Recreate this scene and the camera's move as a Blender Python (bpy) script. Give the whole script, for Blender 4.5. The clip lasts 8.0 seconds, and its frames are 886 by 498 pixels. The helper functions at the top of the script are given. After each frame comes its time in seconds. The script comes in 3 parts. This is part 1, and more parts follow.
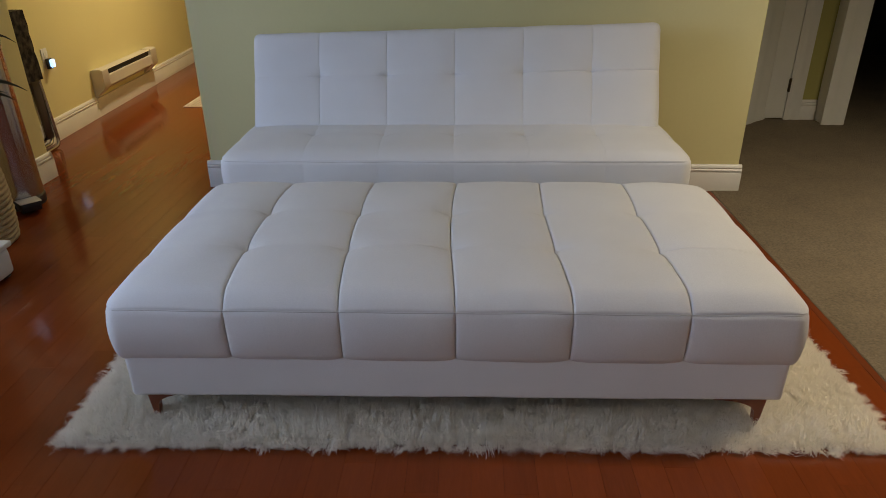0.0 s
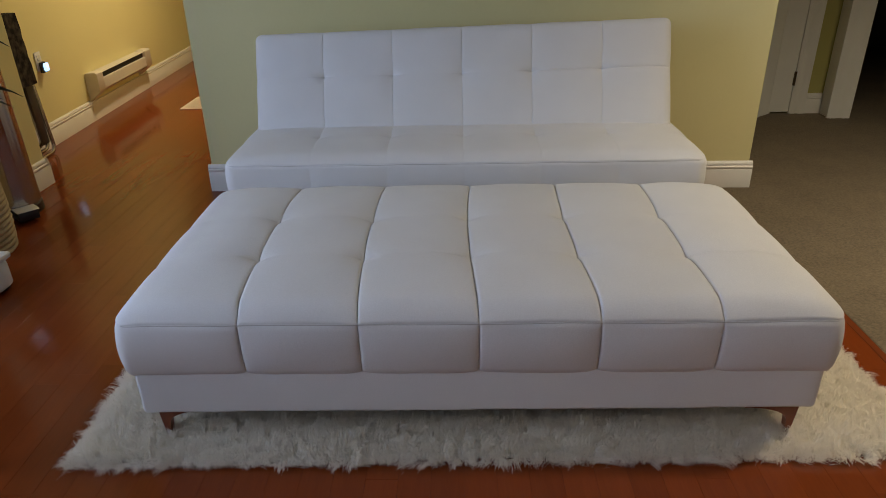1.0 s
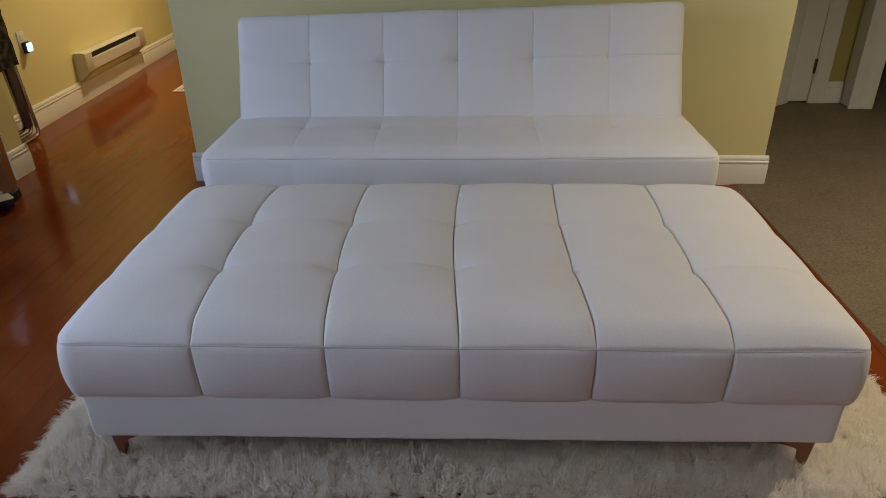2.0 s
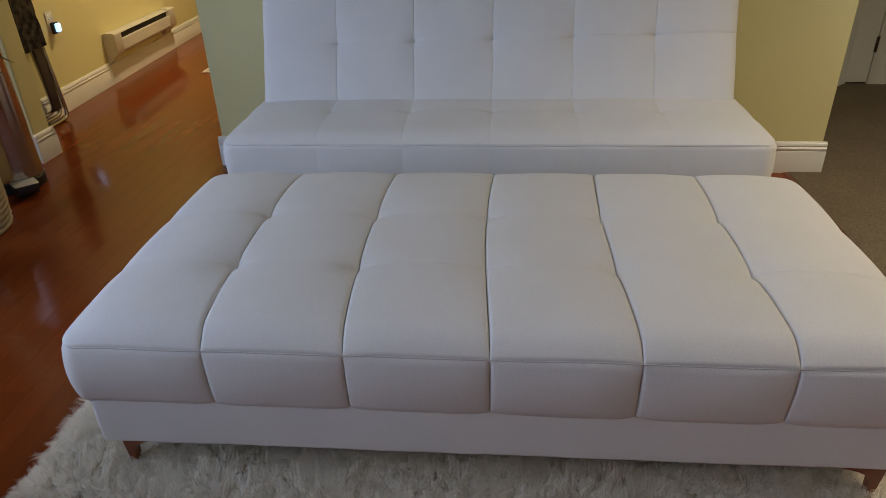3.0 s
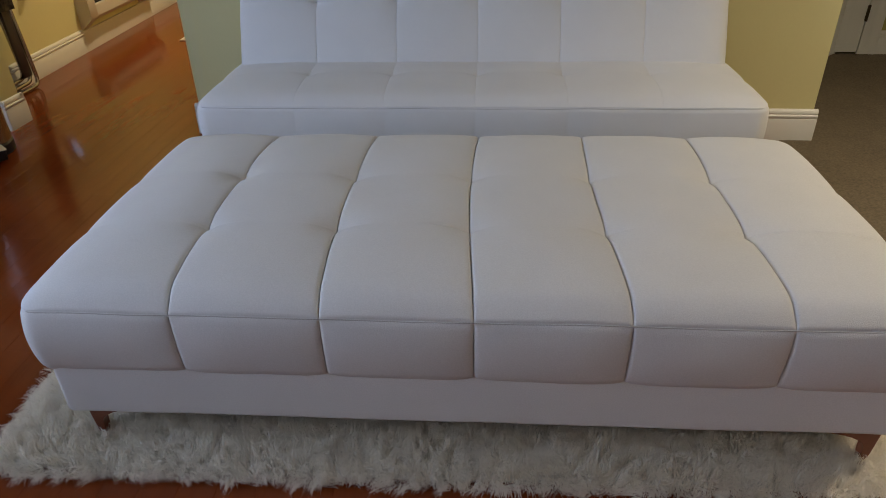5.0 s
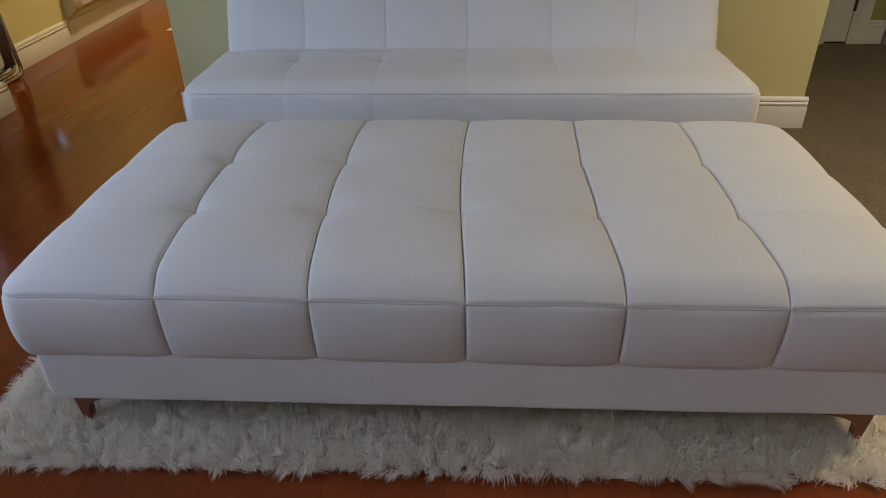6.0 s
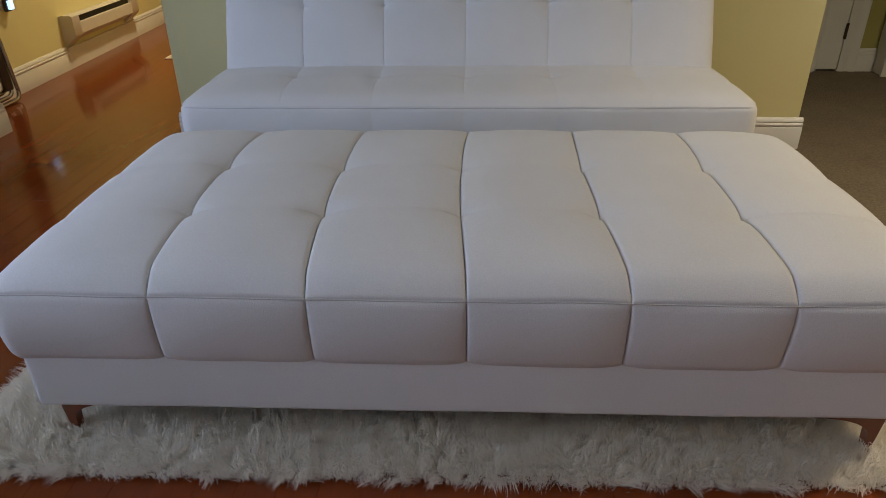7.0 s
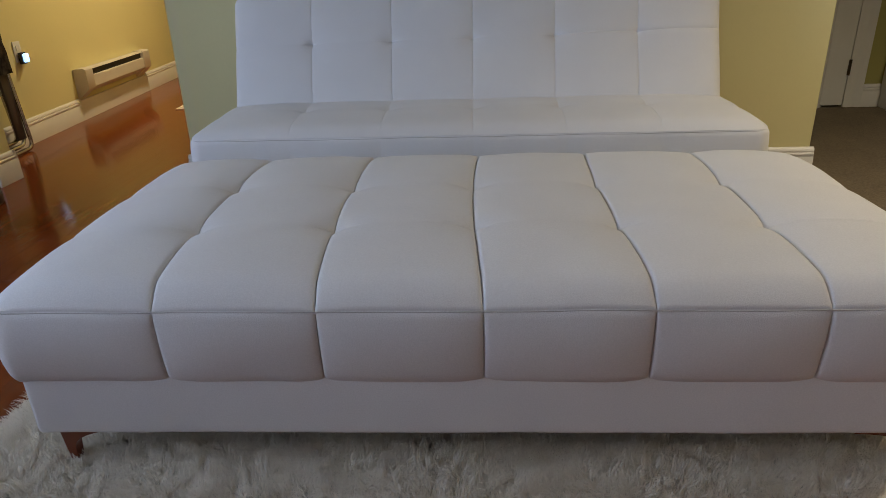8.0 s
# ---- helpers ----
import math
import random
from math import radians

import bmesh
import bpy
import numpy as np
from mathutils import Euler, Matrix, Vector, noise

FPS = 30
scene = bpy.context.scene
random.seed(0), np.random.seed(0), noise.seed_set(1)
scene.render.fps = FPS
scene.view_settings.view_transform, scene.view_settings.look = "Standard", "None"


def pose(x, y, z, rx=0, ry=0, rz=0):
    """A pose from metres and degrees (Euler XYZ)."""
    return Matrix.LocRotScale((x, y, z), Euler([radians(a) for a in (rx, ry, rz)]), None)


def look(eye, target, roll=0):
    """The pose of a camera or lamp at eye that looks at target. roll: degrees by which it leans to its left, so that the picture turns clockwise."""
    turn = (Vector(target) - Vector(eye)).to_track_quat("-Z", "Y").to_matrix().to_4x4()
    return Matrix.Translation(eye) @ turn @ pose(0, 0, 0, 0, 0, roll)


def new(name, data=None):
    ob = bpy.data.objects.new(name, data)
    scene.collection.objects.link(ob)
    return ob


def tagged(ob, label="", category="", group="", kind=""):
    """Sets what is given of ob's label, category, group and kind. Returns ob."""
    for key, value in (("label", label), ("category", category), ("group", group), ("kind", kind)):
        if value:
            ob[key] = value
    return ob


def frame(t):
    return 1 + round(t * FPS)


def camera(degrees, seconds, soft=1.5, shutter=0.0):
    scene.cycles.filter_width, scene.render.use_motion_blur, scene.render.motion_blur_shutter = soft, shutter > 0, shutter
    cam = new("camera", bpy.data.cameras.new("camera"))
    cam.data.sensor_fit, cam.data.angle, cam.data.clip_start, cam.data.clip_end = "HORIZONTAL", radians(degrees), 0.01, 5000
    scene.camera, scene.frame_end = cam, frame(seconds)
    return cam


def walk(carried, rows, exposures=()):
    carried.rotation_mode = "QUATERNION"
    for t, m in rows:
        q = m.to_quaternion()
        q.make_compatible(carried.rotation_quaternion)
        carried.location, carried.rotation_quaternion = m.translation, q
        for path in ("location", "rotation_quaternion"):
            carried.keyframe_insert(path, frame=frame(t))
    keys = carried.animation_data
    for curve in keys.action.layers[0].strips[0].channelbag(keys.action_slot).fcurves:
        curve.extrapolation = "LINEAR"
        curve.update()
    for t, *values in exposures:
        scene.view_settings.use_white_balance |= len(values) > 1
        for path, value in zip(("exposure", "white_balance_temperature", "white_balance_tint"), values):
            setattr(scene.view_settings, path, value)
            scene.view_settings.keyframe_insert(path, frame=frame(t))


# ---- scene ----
cam = camera(66.6, 8.0, soft=0.8)
PATH = [
    (0, (0.021, 0.138, 1.266), (-0.045, 1.94, 0.401), -0.6),
    (0.5, (-0.011, 0.167, 1.264), (-0.08, 1.968, 0.398), -0.7),
    (1, (-0.049, 0.205, 1.266), (-0.098, 2.003, 0.392), -1.3),
    (1.2, (-0.042, 0.238, 1.266), (-0.051, 2.036, 0.39), -1.2),
    (2.3, (0.03, 0.449, 1.253), (-0.09, 2.207, 0.307), -1.3),
    (2.5, (0.031, 0.475, 1.253), (-0.115, 2.225, 0.297), -1.7),
    (3, (0.017, 0.539, 1.228), (-0.157, 2.277, 0.255), -1.9),
    (3.5, (0.021, 0.562, 1.197), (-0.159, 2.294, 0.213), -2.0),
    (4, (0.022, 0.572, 1.181), (-0.148, 2.298, 0.185), -1.9),
    (4.5, (0.023, 0.576, 1.169), (-0.13, 2.294, 0.157), -1.6),
    (5.8, (0.018, 0.582, 1.135), (-0.09, 2.287, 0.094), -1.1),
    (6, (0.02, 0.581, 1.125), (-0.085, 2.286, 0.086), -1.1),
    (6.5, (0.016, 0.581, 1.09), (-0.08, 2.296, 0.067), -1.0),
    (7, (0.009, 0.564, 1.049), (-0.082, 2.324, 0.104), -0.8),
    (7.5, (0.004, 0.561, 1.012), (-0.089, 2.362, 0.147), -1.2),
    (8, (-0.006, 0.564, 0.955), (-0.119, 2.395, 0.158), -2.0),
]
EXPOSURES = ()
walk(cam, [(t, look(eye, target, roll)) for t, eye, target, roll in PATH], EXPOSURES)

# ---- world and lamps ----
world = bpy.data.worlds.new("world")
scene.world = world
world.use_nodes = True
wn = world.node_tree.nodes
sky = wn.new("ShaderNodeTexSky")
sky.sky_type = "NISHITA"
sky.sun_disc = False
sky.sun_elevation, sky.sun_rotation = radians(25), radians(250)
world.node_tree.links.new(sky.outputs[0], wn["Background"].inputs[0])
wn["Background"].inputs[1].default_value = 0.08

SPOT_W, NEAR_FILL_W, WINDOW_W, REAR_FILL_W, HALL_W = 302.0, 74.0, 60.0, 3.0, 166.0
CEILING = 2.45


def area_lamp(name, m, sx, sy, watts, colour):
    data = bpy.data.lights.new(name, "AREA")
    data.shape, data.size, data.size_y, data.energy, data.color = "RECTANGLE", sx, sy, watts, colour
    ob = new(name, data)
    ob.matrix_world = m
    return ob


def spot_lamp(name, x, y, watts, colour, degrees, blend, radius):
    data = bpy.data.lights.new(name, "SPOT")
    data.energy, data.color, data.spot_size, data.spot_blend, data.shadow_soft_size = watts, colour, radians(degrees), blend, radius
    ob = new(name, data)
    ob.matrix_world = pose(x, y, CEILING - 0.015)
    return ob


# daylight through the window of the left wall, a recessed lamp over the sofa, one in the hall, and two added fills, one
# at a rear glass door
area_lamp("window_daylight", pose(-3.36, 0.95, 1.45, 0, -90, 0), 1.3, 1.9, WINDOW_W, (0.53, 0.68, 1.0))
# weak blue fill at the unseen rear door, added to tint the bench front
area_lamp("rear_blue_fill", pose(-0.9, -2.96, 1.05, 90, 0, 0), 1.7, 1.9, REAR_FILL_W, (0.36, 0.54, 1.0))
spot_lamp("downlight_lamp", 2.35, 2.10, SPOT_W, (1.0, 0.845, 0.62), 133, 1.0, 0.10)
# unseen warm fill, added to brighten the bench front and the rug
spot_lamp("near_fill_lamp", 1.05, -0.30, NEAR_FILL_W, (1.0, 0.85, 0.69), 117, 1.0, 0.10)
spot_lamp("hall_lamp", -1.75, 5.65, HALL_W, (1.0, 0.79, 0.50), 150, 0.8, 0.08)

# ---- materials ----


def material(name, colour, rough=0.6, metal=0.0, var=0.0, var_scale=4.0, grain=0.0, grain_scale=80.0, bump=0.0, bump_scale=200.0,
             bump_depth=0.002, random_value=0.0, island=0.0, coat=0.0, sheen=0.0, stretch=(1, 1, 1), rough_var=0.0, tint=None):
    """A principled material with variation at two scales, bump, and random value per object or island."""
    mat = bpy.data.materials.new(name)
    mat.use_nodes = True
    nt = mat.node_tree
    nodes, link = nt.nodes, nt.links.new
    bsdf = nodes["Principled BSDF"]
    bsdf.inputs["Roughness"].default_value, bsdf.inputs["Metallic"].default_value = rough, metal
    bsdf.inputs["Coat Weight"].default_value, bsdf.inputs["Sheen Weight"].default_value = coat, sheen
    bsdf.inputs["Coat Roughness"].default_value = 0.08
    coord = nodes.new("ShaderNodeTexCoord")
    mapping = nodes.new("ShaderNodeMapping")
    mapping.inputs["Scale"].default_value = stretch
    link(coord.outputs["Object"], mapping.inputs["Vector"])
    vector = mapping.outputs[0]
    info = nodes.new("ShaderNodeObjectInfo")
    if random_value:
        shift = nodes.new("ShaderNodeVectorMath")
        shift.operation = "ADD"
        spread = nodes.new("ShaderNodeMath")
        spread.operation = "MULTIPLY"
        spread.inputs[1].default_value = 37.0
        link(info.outputs["Random"], spread.inputs[0])
        link(vector, shift.inputs[0])
        link(spread.outputs[0], shift.inputs[1])
        vector = shift.outputs[0]
    value = None

    def add(sock, amount):
        nonlocal value
        m = nodes.new("ShaderNodeMath")
        m.operation = "MULTIPLY_ADD"
        link(sock, m.inputs[0])
        m.inputs[1].default_value = 2 * amount
        if value is None:
            m.inputs[2].default_value = 1 - amount
        else:
            sub = nodes.new("ShaderNodeMath")
            sub.operation = "SUBTRACT"
            link(value, sub.inputs[0])
            sub.inputs[1].default_value = amount
            link(sub.outputs[0], m.inputs[2])
        value = m.outputs[0]

    first = None
    for amount, scale in ((var, var_scale), (grain, grain_scale)):
        if amount:
            tex = nodes.new("ShaderNodeTexNoise")
            tex.inputs["Scale"].default_value, tex.inputs["Detail"].default_value = scale, 5.0
            link(vector, tex.inputs["Vector"])
            first = first or tex
            add(tex.outputs["Fac"], amount)
    if random_value:
        add(info.outputs["Random"], random_value)
    if island:
        geo = nodes.new("ShaderNodeNewGeometry")
        add(geo.outputs["Random Per Island"], island)
    if value is not None:
        mix = nodes.new("ShaderNodeMix")
        mix.data_type, mix.blend_type = "RGBA", "MULTIPLY"
        mix.inputs["Factor"].default_value = 1.0
        mix.inputs[6].default_value = (*colour, 1)
        link(value, mix.inputs[7])
        out = mix.outputs[2]
        if tint and first:
            over = nodes.new("ShaderNodeMix")
            over.data_type = "RGBA"
            ramp = nodes.new("ShaderNodeMapRange")
            ramp.inputs["From Min"].default_value, ramp.inputs["From Max"].default_value = 0.42, 0.7
            link(first.outputs["Fac"], ramp.inputs["Value"])
            link(ramp.outputs[0], over.inputs["Factor"])
            link(out, over.inputs[6])
            over.inputs[7].default_value = (*tint, 1)
            out = over.outputs[2]
        link(out, bsdf.inputs["Base Color"])
    else:
        bsdf.inputs["Base Color"].default_value = (*colour, 1)
    if rough_var:
        rt = nodes.new("ShaderNodeTexNoise")
        rt.inputs["Scale"].default_value = 6.0
        link(vector, rt.inputs["Vector"])
        rr = nodes.new("ShaderNodeMapRange")
        rr.inputs["To Min"].default_value, rr.inputs["To Max"].default_value = rough - rough_var, rough + rough_var
        link(rt.outputs["Fac"], rr.inputs["Value"])
        link(rr.outputs[0], bsdf.inputs["Roughness"])
    if bump:
        bt = nodes.new("ShaderNodeTexNoise")
        bt.inputs["Scale"].default_value, bt.inputs["Detail"].default_value = bump_scale, 3.0
        link(vector, bt.inputs["Vector"])
        bn = nodes.new("ShaderNodeBump")
        bn.inputs["Strength"].default_value, bn.inputs["Distance"].default_value = bump, bump_depth
        link(bt.outputs["Fac"], bn.inputs["Height"])
        link(bn.outputs[0], bsdf.inputs["Normal"])
    return mat


FABRIC = material("white_fabric", (0.79, 0.785, 0.78), 0.95, var=0.045, var_scale=7, grain=0.10, grain_scale=330, bump=0.35, bump_scale=520, bump_depth=0.0015, sheen=0.1)
PAINT = material("yellow_paint", (0.74, 0.675, 0.345), 0.55, var=0.05, var_scale=1.6, grain=0.02, grain_scale=60, bump=0.12, bump_scale=160)
OLIVE = material("olive_paint", (0.40, 0.365, 0.12), 0.55, var=0.05, var_scale=2, bump=0.12, bump_scale=160)
# the unlit room's shade, put into its wall colour
SHADE_BROWN = material("shade_darkened_paint", (0.06, 0.045, 0.035), 0.6, var=0.08, var_scale=2, bump=0.12, bump_scale=160)
TRIM = material("white_trim_paint", (0.74, 0.72, 0.67), 0.38, var=0.04, var_scale=6, grain=0.02, grain_scale=60, bump=0.05, bump_scale=90)
CEIL = material("ceiling_paint", (0.72, 0.70, 0.64), 0.8, var=0.03, bump=0.1, bump_scale=120)
WOOD = material("cherry_floor", (0.186, 0.039, 0.0084), 0.11, var=0.16, var_scale=5, grain=0.12, grain_scale=40, random_value=0.09, island=0.09,
                bump=0.05, bump_scale=60, stretch=(6, 0.5, 1), rough_var=0.03)
WOOD.node_tree.nodes["Principled BSDF"].inputs["Specular IOR Level"].default_value = 0.29
GAP = material("floor_gap", (0.07, 0.022, 0.008), 0.8, var=0.2, var_scale=8)
CARPET = material("taupe_carpet", (0.168, 0.130, 0.082), 0.97, var=0.22, var_scale=5, grain=0.6, grain_scale=110, bump=1.0, bump_scale=140, bump_depth=0.008)
PILE = material("white_pile", (0.97, 0.935, 0.86), 0.45, var=0.06, var_scale=9, island=0.10)
_n, _l = PILE.node_tree.nodes, PILE.node_tree.links
_tr, _mx = _n.new("ShaderNodeBsdfTranslucent"), _n.new("ShaderNodeMixShader")
_tr.inputs[0].default_value = (0.97, 0.935, 0.86, 1)
_mx.inputs[0].default_value = 0.60
_l.new(_n["Principled BSDF"].outputs[0], _mx.inputs[1])
_l.new(_tr.outputs[0], _mx.inputs[2])
_l.new(_mx.outputs[0], _n["Material Output"].inputs[0])
BACKING = material("rug_backing", (0.74, 0.73, 0.70), 0.95, var=0.15, var_scale=40)
THREAD = material("grey_thread", (0.52, 0.50, 0.49), 0.9, var=0.1, var_scale=60)
LEGWOOD = material("mahogany_leg", (0.20, 0.055, 0.025), 0.35, var=0.2, var_scale=8, grain=0.15, grain_scale=60, stretch=(1, 1, 0.2))
METAL_ENAMEL = material("cream_enamel", (0.66, 0.62, 0.53), 0.4, var=0.04, var_scale=8, bump=0.03)
DARK = material("dark_slot", (0.02, 0.018, 0.016), 0.7, var=0.2, var_scale=20)
PLASTIC = material("white_plastic", (0.72, 0.72, 0.69), 0.35, var=0.04, var_scale=12)
BLACK = material("black_plastic", (0.02, 0.02, 0.022), 0.35, var=0.2, var_scale=20)
# upright tone streaks painted in for the steel's reflections
STEEL = material("reflection_streaked_steel", (0.52, 0.50, 0.475), 0.22, 1.0, var=0.25, var_scale=14, stretch=(8, 8, 0.4))
CHROME = material("chrome_tube", (0.42, 0.41, 0.42), 0.20, 1.0, var=0.1, var_scale=12)
GUNMETAL = material("grey_brown_metal", (0.07, 0.06, 0.062), 0.45, 0.5, var=0.15, var_scale=10)
SATIN = material("satin_steel", (0.72, 0.71, 0.68), 0.5, 0.8, var=0.08, var_scale=20)
BRASS = material("brass", (0.60, 0.42, 0.16), 0.28, 1.0, var=0.1, var_scale=20)
CLOTH = material("dark_patterned_cloth", (0.013, 0.011, 0.012), 0.8, var=0.6, var_scale=24, bump=0.4, bump_scale=300, tint=(0.075, 0.062, 0.045))
CLOTH.node_tree.nodes["Principled BSDF"].inputs["Specular IOR Level"].default_value = 0.12
ROPE = material("sisal_rope", (0.46, 0.36, 0.20), 0.9, var=0.15, var_scale=20, grain=0.25, grain_scale=160, bump=0.6, bump_scale=300)
SOIL = material("potting_soil", (0.05, 0.035, 0.025), 0.95, var=0.3, var_scale=40, bump=1.0, bump_scale=80)
LEAF = material("strap_leaf", (0.024, 0.036, 0.018), 0.55, var=0.25, var_scale=10, island=0.2)
BRONZE = material("dark_bronze", (0.10, 0.075, 0.05), 0.4, 0.9, var=0.2, var_scale=30)
GLASS_GLOW = bpy.data.materials.new("night_light_glow")
GLASS_GLOW.use_nodes = True
_b = GLASS_GLOW.node_tree.nodes["Principled BSDF"]
_b.inputs["Base Color"].default_value = (0.6, 0.75, 0.9, 1)
_b.inputs["Emission Color"].default_value = (0.35, 0.62, 1.0, 1)
_b.inputs["Emission Strength"].default_value = 1.98

# ---- mesh helpers ----


def mesh_of(bm, name, mat, smooth=True):
    bmesh.ops.recalc_face_normals(bm, faces=bm.faces)
    me = bpy.data.meshes.new(name)
    bm.to_mesh(me)
    bm.free()
    me.materials.append(mat)
    if smooth:
        me.shade_smooth()
        me.set_sharp_from_angle(angle=radians(40))
    return me


def part(name, bm, mat, parent, label="", kind=""):
    ob = new(name, mesh_of(bm, name, mat))
    ob.parent = parent
    return tagged(ob, label, kind=kind)


def thing(name, m, label, category, group="", kind=""):
    ob = new(name)
    ob.empty_display_size = 0.1
    ob.matrix_world = m
    return tagged(ob, label, category, group, kind)


def structure(name, bm, mat, label, category, m=None):
    ob = new(name, mesh_of(bm, name, mat))
    if m is not None:
        ob.matrix_world = m
    return tagged(ob, label, category, kind="structure")


def box(bm, x0, x1, y0, y1, z0, z1, bevel=0.0, seg=2):
    made = bmesh.ops.create_cube(bm, size=1.0)["verts"]
    bmesh.ops.transform(bm, verts=made, matrix=Matrix.Translation(((x0 + x1) / 2, (y0 + y1) / 2, (z0 + z1) / 2)) @ Matrix.Diagonal((x1 - x0, y1 - y0, z1 - z0, 1)))
    if bevel:
        edges = {e for v in made for e in v.link_edges}
        bmesh.ops.bevel(bm, geom=list(edges), offset=bevel, segments=seg, affect="EDGES", profile=0.5)
    return bm


def prism(bm, outline, axis, a, b):
    """A closed outline of 2D points, extruded along an axis from a to b."""
    def at(p, q, w):
        return {"x": (w, p, q), "y": (p, w, q), "z": (p, q, w)}[axis]
    lo = [bm.verts.new(at(p, q, a)) for p, q in outline]
    hi = [bm.verts.new(at(p, q, b)) for p, q in outline]
    n = len(outline)
    bm.faces.new(lo)
    bm.faces.new(hi[::-1])
    for i in range(n):
        bm.faces.new((lo[i], hi[i], hi[(i + 1) % n], lo[(i + 1) % n]))
    return bm


def lathe(bm, profile, n=32, centre=(0, 0)):
    """Radius and height pairs turned about z, closed at both ends."""
    rings = [[bm.verts.new((centre[0] + r * math.cos(2 * math.pi * k / n), centre[1] + r * math.sin(2 * math.pi * k / n), z)) for k in range(n)] for r, z in profile]
    for a, b in zip(rings, rings[1:]):
        for k in range(n):
            bm.faces.new((a[k], a[(k + 1) % n], b[(k + 1) % n], b[k]))
    bm.faces.new(rings[0][::-1])
    bm.faces.new(rings[-1])
    return bm


def tube(bm, path, radius, n=10):
    """A round tube along a list of points."""
    pts = [Vector(p) for p in path]
    rings = []
    up = Vector((0.13, 0.31, 0.94))
    for i, p in enumerate(pts):
        way = (pts[min(i + 1, len(pts) - 1)] - pts[max(i - 1, 0)]).normalized()
        side = way.cross(up)
        if side.length < 0.2:
            side = way.cross(Vector((1, 0, 0)))
        side.normalize()
        over = side.cross(way)
        rings.append([bm.verts.new(p + radius * (math.cos(2 * math.pi * k / n) * side + math.sin(2 * math.pi * k / n) * over)) for k in range(n)])
    for a, b in zip(rings, rings[1:]):
        for k in range(n):
            bm.faces.new((a[k], a[(k + 1) % n], b[(k + 1) % n], b[k]))
    bm.faces.new(rings[0][::-1])
    bm.faces.new(rings[-1])
    return bm


def bent(points, radius, steps=6):
    """A polyline with its inner corners rounded."""
    pts = [Vector(p) for p in points]
    out = [pts[0]]
    for a, b, c in zip(pts, pts[1:], pts[2:]):
        u, v = (a - b).normalized(), (c - b).normalized()
        p, q = b + u * radius, b + v * radius
        for k in range(steps + 1):
            s = k / steps
            out.append((1 - s) ** 2 * p + 2 * s * (1 - s) * b + s ** 2 * q)
    out.append(pts[-1])
    return out


# ---- the setting ----
def board(p0, p1, thick, z0, z1):
    """A wall from p0 to p1 in plan, its face on the line, its thickness to the left of the way from p0 to p1; returns mesh and pose."""
    a, b = Vector((*p0, 0)), Vector((*p1, 0))
    length = (b - a).length
    turn = math.degrees(math.atan2(b.y - a.y, b.x - a.x))
    bm = box(bmesh.new(), 0, length, 0, thick, z0, z1, 0.003, 1)
    return bm, pose(a.x, a.y, 0, 0, 0, turn), length


def wall(name, p0, p1, thick=0.15, z0=0.0, z1=CEILING, mat=None, label="pale yellow painted plaster wall"):
    bm, m, _ = board(p0, p1, thick, z0, z1)
    return structure(name, bm, mat or PAINT, label, "wall", m)


BASE_PROFILE = [(0.0, 0.0), (-0.017, 0.0), (-0.017, 0.098), (-0.013, 0.104), (-0.016, 0.108), (-0.016, 0.116), (-0.010, 0.122), (-0.013, 0.127),
                (-0.011, 0.136), (-0.004, 0.144), (0.0, 0.145)]


def baseboard(p0, p1, over0=0.0, over1=0.0, label="white moulded baseboard along the wall"):
    a, b = Vector((*p0, 0)), Vector((*p1, 0))
    turn = math.degrees(math.atan2(b.y - a.y, b.x - a.x))
    bm = prism(bmesh.new(), BASE_PROFILE, "x", -over0, (b - a).length + over1)
    return structure("baseboard", bm, TRIM, label, "baseboard", pose(a.x, a.y, 0, 0, 0, turn) @ pose(0, -0.001, 0))


W_L, W_R = (-1.345, 3.56), (1.424, 3.50)
wall("wall_sofa", W_L, W_R, 0.15, label="pale yellow painted wall behind the sofa")
baseboard(W_L, W_R, 0.016, 0.016, "white moulded baseboard on the wall behind the sofa")
wall("wall_partition_left", (-1.345, 8.2), (-1.345, 3.715), 0.12)
wall("wall_partition_right", (1.412, 3.655), (1.412, 5.1), 0.12)
baseboard((1.412, 3.50), (1.412, 4.9))
baseboard((-1.345, 8.2), (-1.345, 3.56))
# the stub at the mouth of the hall
STUB_X, STUB_Y0, STUB_Y1 = -2.318, 3.57, 3.70
wall("wall_stub", (-3.4, STUB_Y0), (STUB_X, STUB_Y0), STUB_Y1 - STUB_Y0, label="end of a yellow wall at the mouth of the hall")
baseboard((-3.4, STUB_Y0), (STUB_X, STUB_Y0), 0, 0.016, "white moulded baseboard round the end of the wall")
baseboard((STUB_X, STUB_Y0), (STUB_X, STUB_Y1), 0.016, 0.016, "white moulded baseboard round the end of the wall")
baseboard((STUB_X, STUB_Y1), (-2.67, STUB_Y1), 0.016, 0.0)
# hall wall with the heater; the baseboard's cap is cut where the heater hangs
H0, H1 = (-2.655, 3.70), (-2.890, 8.2)
wall("wall_hall", H0, H1, 0.15, label="warm yellow painted hall wall")
HALL = pose(H0[0], H0[1], 0, 0, 0, math.degrees(math.atan2(H1[1] - H0[1], H1[0] - H0[0])))
baseboard(H0, (H0[0] - 0.0522 * 1.34, H0[1] + 1.34), 0, 0, "white moulded baseboard of the hall")
low = prism(bmesh.new(), [(0, 0), (-0.017, 0), (-0.017, 0.130), (0, 0.132)], "x", 1.34, 2.46)
structure("baseboard", low, TRIM, "white baseboard without its cap under the heater", "baseboard", HALL @ pose(0, -0.001, 0))
